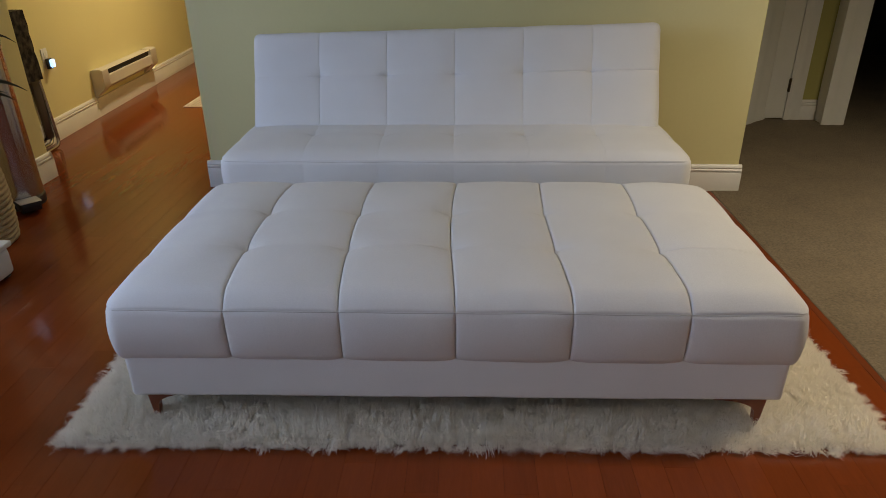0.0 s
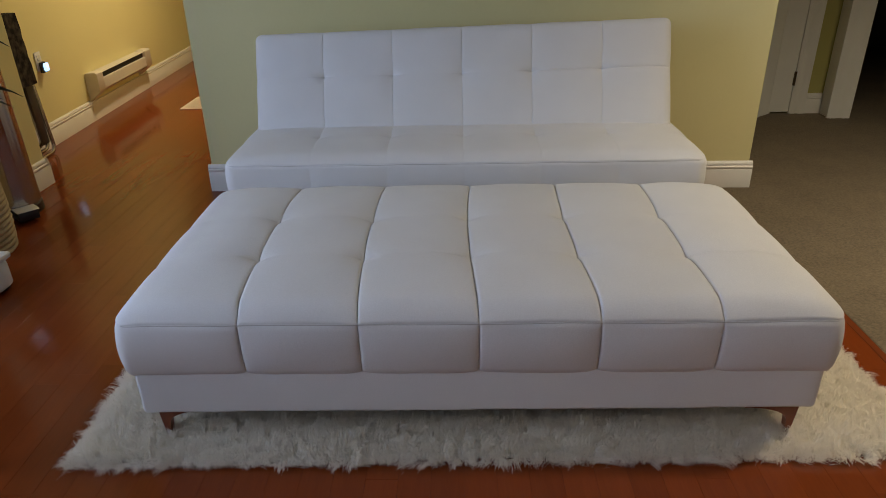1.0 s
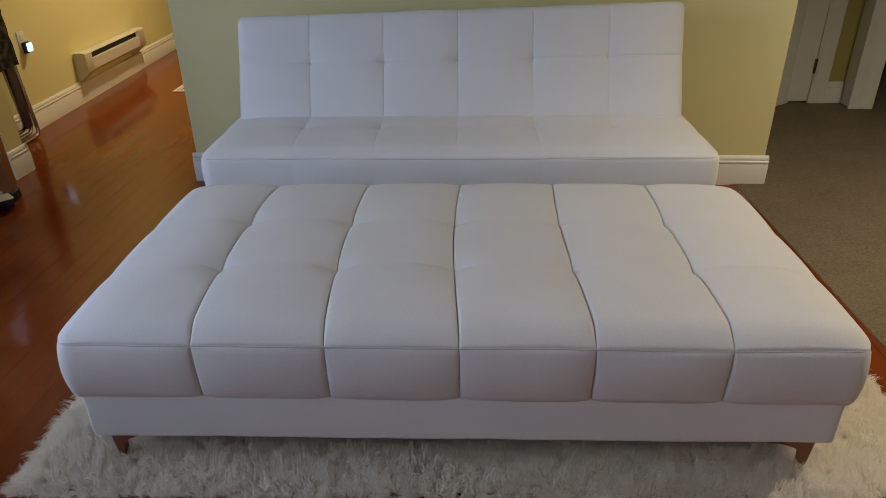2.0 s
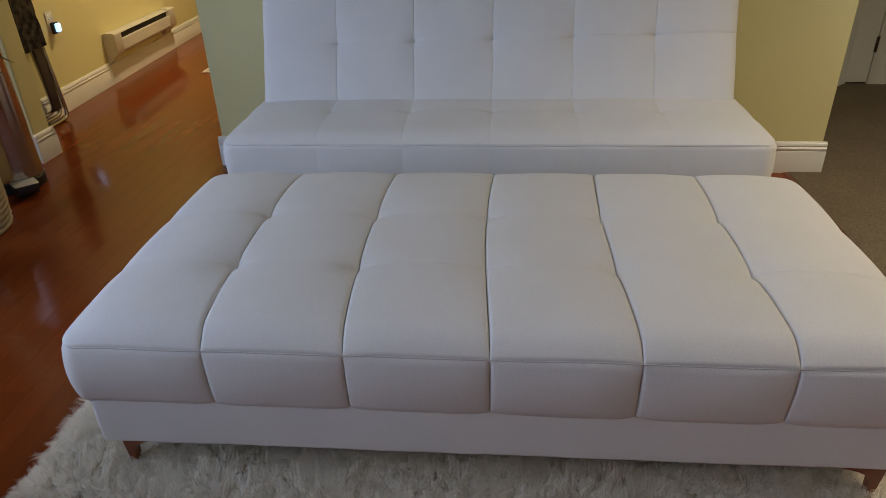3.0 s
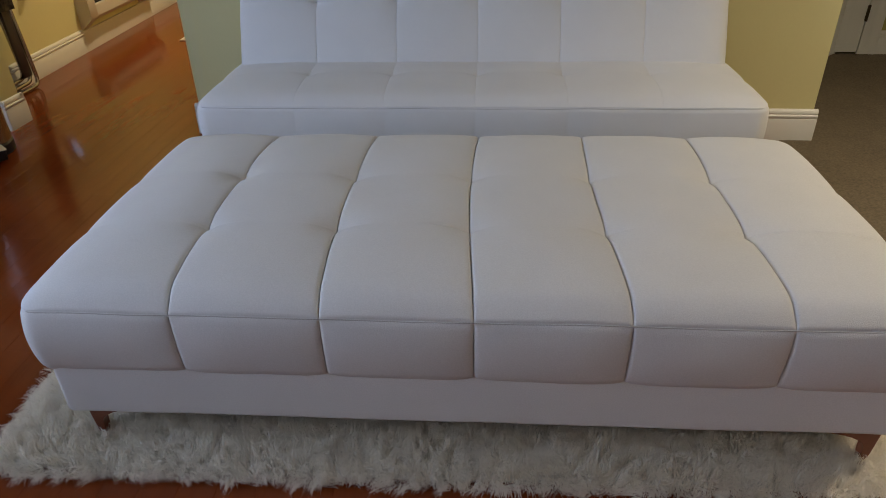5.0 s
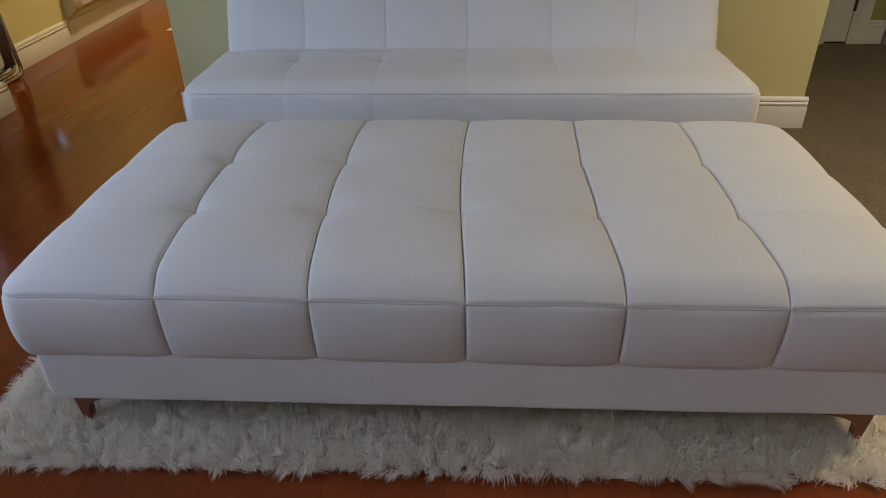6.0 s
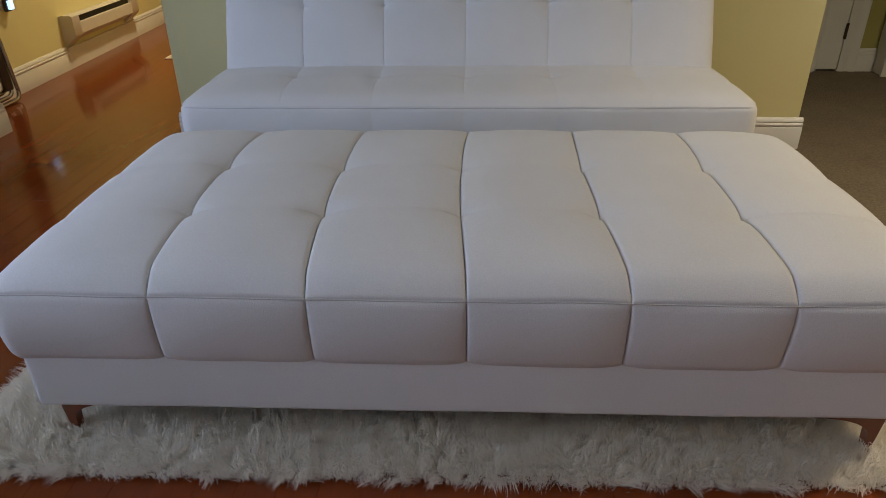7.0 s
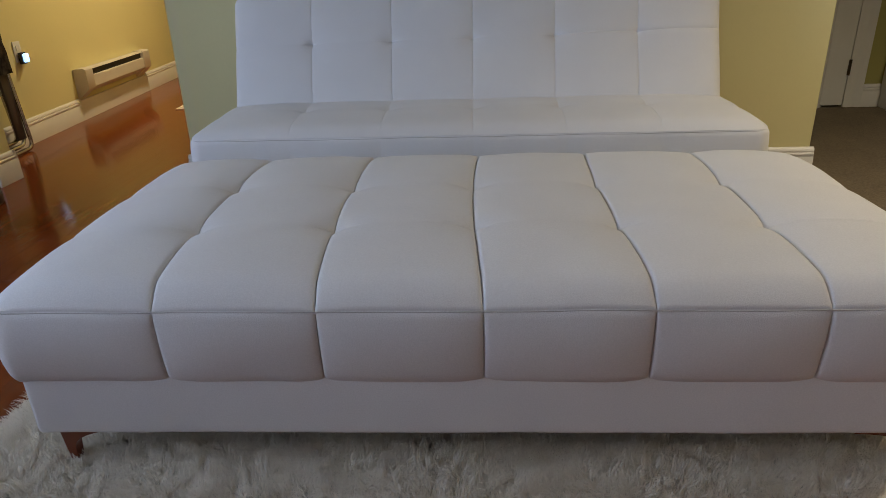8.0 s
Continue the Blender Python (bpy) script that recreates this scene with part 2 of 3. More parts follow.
baseboard((H0[0] - 0.0522 * 2.46, H0[1] + 2.46), H1, 0, 0, "white moulded baseboard of the hall")
wall("wall_hall_end", (-3.0, 8.2), (-1.2, 8.2), 0.12)
# behind the camera and to the sides
wall("wall_living_left_low", (-3.4, -3.0), (-3.4, 3.6), 0.15, 0.0, 0.8)
wall("wall_living_left_high", (-3.4, -3.0), (-3.4, 3.6), 0.15, 2.1, CEILING)
wall("wall_living_left_back", (-3.4, -3.0), (-3.4, 0.0), 0.15, 0.8, 2.1)
wall("wall_living_left_front", (-3.4, 1.90), (-3.4, 3.6), 0.15, 0.8, 2.1)
wall("wall_rear_right", (4.6, -3.0), (0.0, -3.0), 0.15)
wall("wall_rear_left", (-1.8, -3.0), (-3.5, -3.0), 0.15)
wall("wall_rear_over", (0.0, -3.0), (-1.8, -3.0), 0.15, 2.05, CEILING)
wall("wall_right", (4.6, 7.5), (4.6, -3.0), 0.15)
# corridor on the right: door wall, olive strip, doorway to an unlit room
DOOR_Y = 4.93
wall("wall_corridor_over", (1.30, DOOR_Y + 0.02), (2.36, DOOR_Y + 0.02), 0.12, 2.06, CEILING)
wall("wall_corridor", (2.262, DOOR_Y - 0.01), (2.60, DOOR_Y - 0.01), 0.12, mat=OLIVE, label="narrow olive painted wall between two doorways")
# these two are coloured dark in place of the room's shade
wall("wall_dark_room_back", (1.2, 7.5), (4.7, 7.5), 0.12, mat=SHADE_BROWN, label="wall of the unlit room, its shade put into a dark brown colour")
wall("wall_dark_room_side", (2.48, 5.05), (2.48, 7.5), 0.12, mat=SHADE_BROWN, label="wall of the unlit room, its shade put into a dark brown colour")
wall("wall_dark_room_over", (2.47, 4.80), (4.7, 4.80), 0.12, 2.06, CEILING)
wall("wall_dark_room_far", (3.55, 4.80), (4.7, 4.80), 0.12)
ceil = box(bmesh.new(), -3.6, 4.8, -3.2, 8.4, CEILING, CEILING + 0.1)
structure("ceiling", ceil, CEIL, "plain off-white painted ceiling", "ceiling")

# window in the left wall, behind the camera
win = thing("window_1", pose(-3.47, 0.95, 0.8), "white framed window with clear panes", "window", kind="structure")
bm = bmesh.new()
for y0, y1, z0, z1 in ((-0.95, -0.89, 0, 1.3), (0.89, 0.95, 0, 1.3), (-0.89, 0.89, 0, 0.06), (-0.89, 0.89, 1.24, 1.3), (-0.02, 0.02, 0.06, 1.24)):
    box(bm, -0.03, 0.03, y0, y1, z0, z1, 0.004, 1)
frame_part = part("window_frame", bm, TRIM, win)
GLASS = bpy.data.materials.new("window_glass")
GLASS.use_nodes = True
GLASS.node_tree.nodes["Principled BSDF"].inputs["Transmission Weight"].default_value = 1.0
GLASS.node_tree.nodes["Principled BSDF"].inputs["Roughness"].default_value = 0.02
for y0, y1 in ((-0.89, -0.02), (0.02, 0.89)):
    pane = part("pane", box(bmesh.new(), -0.003, 0.003, y0, y1, 0.06, 1.24), GLASS, frame_part, "clear glass pane")
    pane.visible_shadow = False
# unseen glass door, added as the opening for the rear blue fill
glass_door = thing("door_2", pose(-0.9, -3.07, 0.0), "unseen white framed sliding glass door, added for the blue rear fill", "door", kind="structure")
bm = bmesh.new()
for x0, x1, z0, z1 in ((-0.9, -0.83, 0, 2.05), (0.83, 0.9, 0, 2.05), (-0.83, 0.83, 0, 0.08), (-0.83, 0.83, 1.98, 2.05), (-0.03, 0.03, 0.08, 1.98)):
    box(bm, x0, x1, -0.03, 0.03, z0, z1, 0.004, 1)
door_frame = part("door_frame", bm, TRIM, glass_door)
for x0, x1 in ((-0.83, -0.03), (0.03, 0.83)):
    pane = part("pane", box(bmesh.new(), x0, x1, -0.003, 0.003, 0.08, 1.98), GLASS, door_frame, "clear glass pane")
    pane.visible_shadow = False
part("window_sill", box(bmesh.new(), 0.02, 0.14, -1.0, 1.0, -0.03, 0.0, 0.005), TRIM, win)

# recessed ceiling lamps; the second one only houses the added near fill
for lx, ly in ((2.35, 2.10), (1.05, -0.30), (-1.75, 5.65)):
    dl = thing("downlight", pose(lx, ly, CEILING), "round white recessed ceiling lamp", "ceiling lamp", "recessed ceiling lamps")
    part("trim_ring", lathe(bmesh.new(), [(0.105, -0.001), (0.105, -0.008), (0.098, -0.011), (0.098, -0.001)]), PLASTIC, dl)

# door and casings in the corridor
def casing(name, x0, x1, y_face, z1, label, deep=0.018, m=None):
    """An upright moulded casing board, its face towards the camera side."""
    w = x1 - x0
    outline = [(0, 0), (0, -deep * 0.7), (0.1 * w, -deep * 0.75), (0.16 * w, -deep), (0.36 * w, -deep), (0.42 * w, -deep * 0.8), (0.6 * w, -deep * 0.85),
               (0.68 * w, -deep * 1.15), (0.95 * w, -deep * 1.2), (w, -deep * 1.05), (w, 0)]
    bm = prism(bmesh.new(), outline, "z", 0.0, z1)
    return structure(name, bm, TRIM, label, "door casing", m or pose(x0, y_face, 0))


door = thing("door_1", pose(2.2565, DOOR_Y - 0.024, 0.0), "closed white painted panel door in the corridor", "door", kind="structure")
bm = box(bmesh.new(), -0.80, -0.0005, 0.0, 0.035, 0.018, 2.03, 0.003, 1)
for z0, z1 in ((0.24, 0.92), (1.08, 1.9)):
    for x0 in (-0.70, -0.42):
        box(bm, x0, x0 + 0.24, -0.005, 0.004, z0, z1, 0.004, 1)
part("leaf", bm, TRIM, door)
for hz in (0.25, 1.05, 1.82):
    hb = bmesh.new()
    box(hb, -0.010, 0.008, -0.004, 0.0, hz - 0.044, hz + 0.044, 0.001, 1)
    hinge = part("hinge", hb, BRONZE, door, "dark bronze butt hinge")
    part("hinge_pin", tube(bmesh.new(), [(-0.002, -0.008, hz - 0.047), (-0.002, -0.008, hz + 0.047)], 0.007), BRONZE, hinge)
casing("trim", 2.2595, 2.362, DOOR_Y - 0.01, 2.09, "white moulded door casing")
baseboard((2.362, DOOR_Y - 0.01), (2.472, DOOR_Y - 0.01), 0, 0, "short white baseboard between two doorways")
# end of the projecting doorway and its casing
structure("wall_jamb", box(bmesh.new(), 2.474, 2.56, 4.785, DOOR_Y - 0.012, 0, 2.06, 0.003, 1), TRIM, "white painted door jamb", "door jamb")
casing("trim", 2.458, 2.608, 4.785, 2.14, "wide white moulded casing of the dark doorway", 0.022)
# angled casing beside the door
m = Matrix.LocRotScale((1.93, 4.77, 0), Euler((0, 0, math.atan2(0.175, 0.20))), None)
casing("trim", 0, 0.265, 0, 2.14, "white painted casing set at an angle", 0.02, m)

# carpet and the floor's bed
bm = box(bmesh.new(), 1.298, 4.7, -3.1, 7.6, -0.03, 0.006, 0.004, 1)
structure("carpet", bm, CARPET, "taupe low pile wall to wall carpet", "carpet")
EDGE = material("carpet_strip_wood", (0.16, 0.036, 0.009), 0.25, var=0.2, var_scale=20, stretch=(1, 0.1, 1))
structure("trim", prism(bmesh.new(), [(1.274, -0.0005), (1.276, 0.002), (1.286, 0.0035), (1.298, 0.0035), (1.301, -0.01), (1.274, -0.01)], "y", -3.0, 3.49), EDGE,
          "dark wooden threshold strip between floor and carpet", "threshold strip")

# ---- quilted upholstery ----
def knots(lo, hi, marks, step=0.02, fine=(0.0009, 0.0022, 0.006, 0.011, 0.018), edge=(0.001, 0.003, 0.006, 0.011, 0.018, 0.028, 0.040, 0.055)):
    """Grid lines from lo to hi, close together at the ends and at the marks."""
    out = {lo, hi, *marks}
    for m in marks:
        out |= {m + s * f for f in fine for s in (-1, 1)}
    for e in edge:
        out |= {lo + e, hi - e}
    n = int((hi - lo) / step)
    for k in range(1, n):
        v = lo + (hi - lo) * k / n
        if min(abs(v - o) for o in out) > step * 0.45:
            out.add(v)
    return sorted(out)


def quilted(hx, y0, y1, edge_z, bottom_z, seams, rows, crown, roll, corner, groove=0.018, tuft=0.013, pillow=0.004, side_bulge=0.008,
            lean_in=0.0, lean_end=None, scallop=0.008, side_seams=True, cross=(), levels=18, seed=3, soft_edge=0.9, end_edge=0.55, dimple=0.008, sag=0.0, bow=0.0, pit=0.016, bulge_power=0.5, end_bulge=1.0):
    """A closed quilted pad. The top rises from its edge at edge_z; stitched seams run along y at the xs in seams and are tied down
    at the ys in rows; the sides go down to bottom_z."""
    xs, ys = knots(-hx, hx, seams), knots(y0, y1, rows)
    cy, hy = (y0 + y1) / 2, (y1 - y0) / 2
    lean_end = lean_in if lean_end is None else lean_end
    stops = [y0, *rows, y1]

    def lobe(y):
        for a, b in zip(stops, stops[1:]):
            if y <= b:
                f = (y - a) / (b - a)
                low0, low1 = (a in rows), (b in rows)
                f = f if low0 and low1 else (0.5 + f / 2 if low0 is False else f / 2) if (low0 or low1) else 0.5
                return max(0.0, 4 * f * (1 - f)) ** 0.65
        return 1.0

    def plan(x, y):
        tight = 0.003
        f = (y - y0) / (y1 - y0)
        x -= bow * (math.sin(math.pi * max(0.0, min(1.0, f))) + 0.3 * f) * (1 + 0.5 * x / hx) * (1 - (abs(x) / hx) ** 4)
        x = math.copysign(min(abs(x), hx - tight), x)
        y = cy + math.copysign(min(abs(y - cy), hy - tight), y - cy)
        a, b = abs(x) - (hx - corner), abs(y - cy) - (hy - corner)
        if a > 0 and b > 0:
            a, b = a / corner, b / corner
            a, b = a * math.sqrt(1 - b * b / 2), b * math.sqrt(1 - a * a / 2)
            x = math.copysign(hx - corner + corner * a, x)
            y = cy + math.copysign(hy - corner + corner * b, y - cy)
        return x, y

    def ease(d, power):
        a, b = min(d / (roll * 0.6), 1.0), min(d / (roll * 2.6), 1.0)
        return 0.60 * (1 - (1 - a) ** 2) ** power + 0.40 * (1 - (1 - b) ** 2)

    def wave(x, y):
        near = min((abs(x - s) for s in seams), default=9)
        return -sag * math.exp(-near / 0.05) + (0.5 * sag + 0.0006) * noise.noise((x * 7 + seed, y * 3, 2.2))

    def height(x, y):
        d1, d2 = hx - abs(x), hy - abs(y - cy)
        z = edge_z + wave(x, y) + crown * (ease(d1, end_edge) * ease(d2, soft_edge))
        inner = min(1.0, min(d1, d2) / 0.02)
        near = min((abs(x - s) for s in seams), default=9)
        dip = tuft * (1 - lobe(y)) * math.exp(-((near / 0.05) ** 1.4))
        z -= dip * min(1.0, d2 / 0.05)
        z -= pillow * math.exp(-near / 0.05) * inner
        z -= groove * math.exp(-near / 0.0013) * (0.35 + 0.65 * lobe(y)) * min(1.0, 0.3 + d2 / 0.03)
        for r in rows:
            dy = abs(y - r)
            z -= 0.0010 * math.exp(-((dy / 0.03) ** 2)) * min(1.0, d1 / 0.04)
            z -= dimple * math.exp(-math.hypot(near, dy) / pit)
            if d1 < 0.12:
                z -= 0.007 * math.exp(-dy / 0.04) * (1 - d1 / 0.12)
        for r, xa, xb, deep in cross:
            if xa < x < xb:
                z -= deep * math.exp(-abs(y - r) / 0.004)
        return z + 0.0022 * noise.noise((x * 6 + seed, y * 6, 0.3)) * inner + 0.0009 * noise.noise((x * 22, y * 22 + seed, 0.7)) * inner

    bm = bmesh.new()
    grid = [[bm.verts.new((*plan(x, y), height(x, y))) for x in xs] for y in ys]
    for j in range(len(ys) - 1):
        for i in range(len(xs) - 1):
            bm.faces.new((grid[j][i], grid[j][i + 1], grid[j + 1][i + 1], grid[j + 1][i]))
    nx, ny = len(xs), len(ys)
    ring = [(0, i) for i in range(nx)] + [(j, nx - 1) for j in range(1, ny)] + [(ny - 1, i) for i in range(nx - 2, -1, -1)] + [(j, 0) for j in range(ny - 2, 0, -1)]
    loops = [[grid[j][i] for j, i in ring]]
    for k in range(1, levels + 1):
        w = k / levels
        w = w * w * (3 - 2 * w) * 0.5 + w * 0.5
        loop = []
        for j, i in ring:
            x, y = xs[i], ys[j]
            px, py = plan(x, y)
            flat = Vector((px - max(-(hx - corner), min(hx - corner, x)), py - max(y0 + corner, min(y1 - corner, y)), 0))
            out = flat.normalized() if flat.length > 1e-6 else Vector((0, 0, 0))
            front = j in (0, ny - 1)
            near = min((abs(x - s) for s in seams), default=9) if front else min((abs(y - r) for r in rows), default=9)
            cell = 1 - math.exp(-near / 0.035)
            lean = lean_in * abs(out.y) + lean_end * abs(out.x)
            tuck = 1 - math.exp(-((near / 0.020) ** 1.3))
            push = 0.003 * min(1.0, w / 0.06) + side_bulge * (abs(out.y) + end_bulge * abs(out.x)) * (0.35 + 0.65 * cell) * math.sin(math.pi * min(1.0, w)) ** bulge_power - lean * w ** 1.3
            push -= 0.006 * max(0.0, (w - 0.86) / 0.14) ** 2
            if side_seams and (front or rows):
                push -= groove * 0.7 * math.exp(-near / 0.0013) * math.sin(math.pi * w) ** 0.3 * (1.0 if front else 0.5)
            z = edge_z + wave(x, y) * (1 - w) + (bottom_z - edge_z) * w - scallop * tuck * w ** 3
            p = Vector((px, py, z)) + out * push
            p += out * 0.002 * noise.noise((px * 7, py * 7, z * 9 + seed))
            loop.append(bm.verts.new(p))
        loops.append(loop)
    for a, b in zip(loops, loops[1:]):
        for k in range(len(a)):
            bm.faces.new((a[k], b[k], b[(k + 1) % len(a)], a[(k + 1) % len(a)]))
    bm.faces.new(loops[-1])
    return bm


def rounded_block(x0, x1, y0, y1, z0, z1, r, wobble=0.0, tilt=0.0):
    bm = box(bmesh.new(), x0, x1, y0, y1, z0, z1)
    bmesh.ops.subdivide_edges(bm, edges=[e for e in bm.edges if abs(e.verts[0].co.x - e.verts[1].co.x) > 0.1], cuts=40, use_grid_fill=True)
    bmesh.ops.bevel(bm, geom=[e for e in bm.edges if e.is_manifold and e.calc_face_angle(0) > 0.5], offset=r, segments=4, affect="EDGES", profile=0.5)
    for v in bm.verts:
        if v.co.z < (z0 + z1) / 2:
            v.co.z += tilt * (v.co.x - x0) / (x1 - x0)
        v.co.y += wobble * noise.noise((v.co.x * 5, v.co.z * 8, 1.0))
        v.co.z += wobble * noise.noise((v.co.x * 6, v.co.y * 3, 4.0))
    return bm


# ---- the long padded bench on the rug ----
BENCH_X, BENCH_Y0, BENCH_Y1 = -0.013, 1.592, 2.472
BENCH_SEAMS = [-0.590, -0.294, 0.002, 0.298, 0.590]
BENCH_ROWS = [1.857, 2.118]
bench = thing("bench", pose(BENCH_X, 0, 0), "long white upholstered bench with a tufted top, on the white rug", "bench")
pad = quilted(0.896, BENCH_Y0, BENCH_Y1, 0.390, 0.240, [s + 0.008 for s in BENCH_SEAMS], BENCH_ROWS, 0.066, 0.095, 0.04, side_bulge=0.012, bulge_power=0.85, end_bulge=0.2, lean_in=0.010, lean_end=-0.006, tuft=0.007, groove=0.013, sag=0.004, scallop=0.008, dimple=0.013, bow=0.018, pillow=0.003, pit=0.022,
              cross=((1.857, 0.62, 0.88, 0.004), (1.859, -0.08, 0.0, 0.003)))
tufted = part("tufted_pad", pad, FABRIC, bench, "white tufted pad with stitched channels")


def piping(hx, y0, y1, z, r):
    """A thin cord round the edge of a pad."""
    pts = []
    for sx, sy, a0 in ((1, 1, 0), (-1, 1, 90), (-1, -1, 180), (1, -1, 270)):
        for k in range(7):
            a = radians(a0 + 15 * k)
            pts.append(((hx - r) * sx + r * math.cos(a), ((y1 - r) if sy > 0 else (y0 + r)) + r * math.sin(a), z))
    line = []
    for p, q in zip(pts, pts[1:] + pts[:1]):
        n = max(1, int(math.dist(p, q) / 0.03))
        line += [tuple(a + (b - a) * k / n for a, b in zip(p, q)) for k in range(n)]
    line.append(line[0])
    return [(x, y, w + 0.0025 * noise.noise((x * 7 + 3, y * 3, 2.2))) for x, y, w in line]


part("piping", tube(bmesh.new(), piping(0.8945, BENCH_Y0 + 0.0016, BENCH_Y1 - 0.0016, 0.3880, 0.04), 0.0010, 6), THREAD, tufted, "thin grey stitched seam")
part("box_base", rounded_block(-0.879, 0.879, 1.606, 2.43, 0.106, 0.266, 0.014, 0.003, 0.009), FABRIC, bench, "plain white upholstered base")
for sx in (-1, 1):
    for y in (1.64, 2.37):
        curve = [(-0.002, 0.118), (-0.003, 0.106), (-0.015, 0.0), (-0.024, 0.0), (-0.027, 0.045)]
        for k in range(9):
            a = math.radians(90 * k / 8)
            curve.append((-0.028 - 0.040 * (1 - math.cos(a)) - 0.075 * (k / 8) ** 2, 0.058 + 0.043 * math.sin(a)))
        curve += [(-0.170, 0.118)]
        bm = prism(bmesh.new(), [(sx * (0.852 + p), q) for p, q in (curve if sx > 0 else curve[::-1])], "y", y - 0.011, y + 0.011)
        part("leg", bm, LEGWOOD, bench, "short reddish brown curved wooden leg")

# ---- the sofa against the wall ----
sofa = thing("sofa", pose(-0.029, 0, 0), "white tufted armless sofa against the yellow wall", "sofa")
SOFA_SEAMS = [k * 0.302 for k in (-2, -1, 0, 1, 2)]
seat = quilted(0.945, 2.705, 3.26, 0.418, 0.285, SOFA_SEAMS, [2.955], 0.052, 0.11, 0.05, groove=0.001, dimple=0.013, tuft=0.008, pillow=0.001, side_seams=False,
               side_bulge=0.006, seed=11)
seat_pad = part("seat", seat, FABRIC, sofa, "white tufted seat cushion")
part("piping", tube(bmesh.new(), piping(0.944, 2.706, 3.259, 0.4165, 0.05), 0.0010, 6), THREAD, seat_pad, "thin grey stitched seam")
back = quilted(0.905, 0.0, 0.475, 0.045, -0.085, SOFA_SEAMS, [0.262], 0.045, 0.045, 0.035, groove=0.002, soft_edge=0.5, dimple=0.014, tuft=0.012, pillow=0.004, side_seams=False,
               side_bulge=0.010, seed=23, cross=((0.264, 0.30, 0.90, 0.004),))
for v in back.verts:
    # one end is let down a little further
    v.co.y *= 1 - 0.088 * max(0.0, 0.905 - v.co.x) / 1.81
ob = part("backrest", back, FABRIC, sofa, "white tufted backrest leaning back")
ob.matrix_basis = pose(0, 3.148, 0.412, 68, 0, 0)
part("base_frame", rounded_block(-0.90, 0.90, 2.76, 3.30, 0.15, 0.30, 0.014, 0.002), FABRIC, sofa, "white upholstered base")
for sx in (-0.84, 0.84):
    for y in (2.82, 3.24):
        part("leg", lathe(bmesh.new(), [(0.012, 0.0), (0.024, 0.15), (0.024, 0.16)], 16, (sx, y)), LEGWOOD, sofa, "short tapered wooden leg")

# ---- shag rug ----
RX0, RX1, RY0, RY1 = -1.08, 1.165, 1.543, 2.95
rug = thing("rug", pose(0.0175, -0.013, 0, 0, 0, 0.65), "white long pile shag rug on the wooden floor", "rug")
part("backing", box(bmesh.new(), RX0 + 0.02, RX1 - 0.02, RY0 + 0.02, RY1 - 0.02, 0.001, 0.010, 0.003, 1), BACKING, rug, "woven backing")


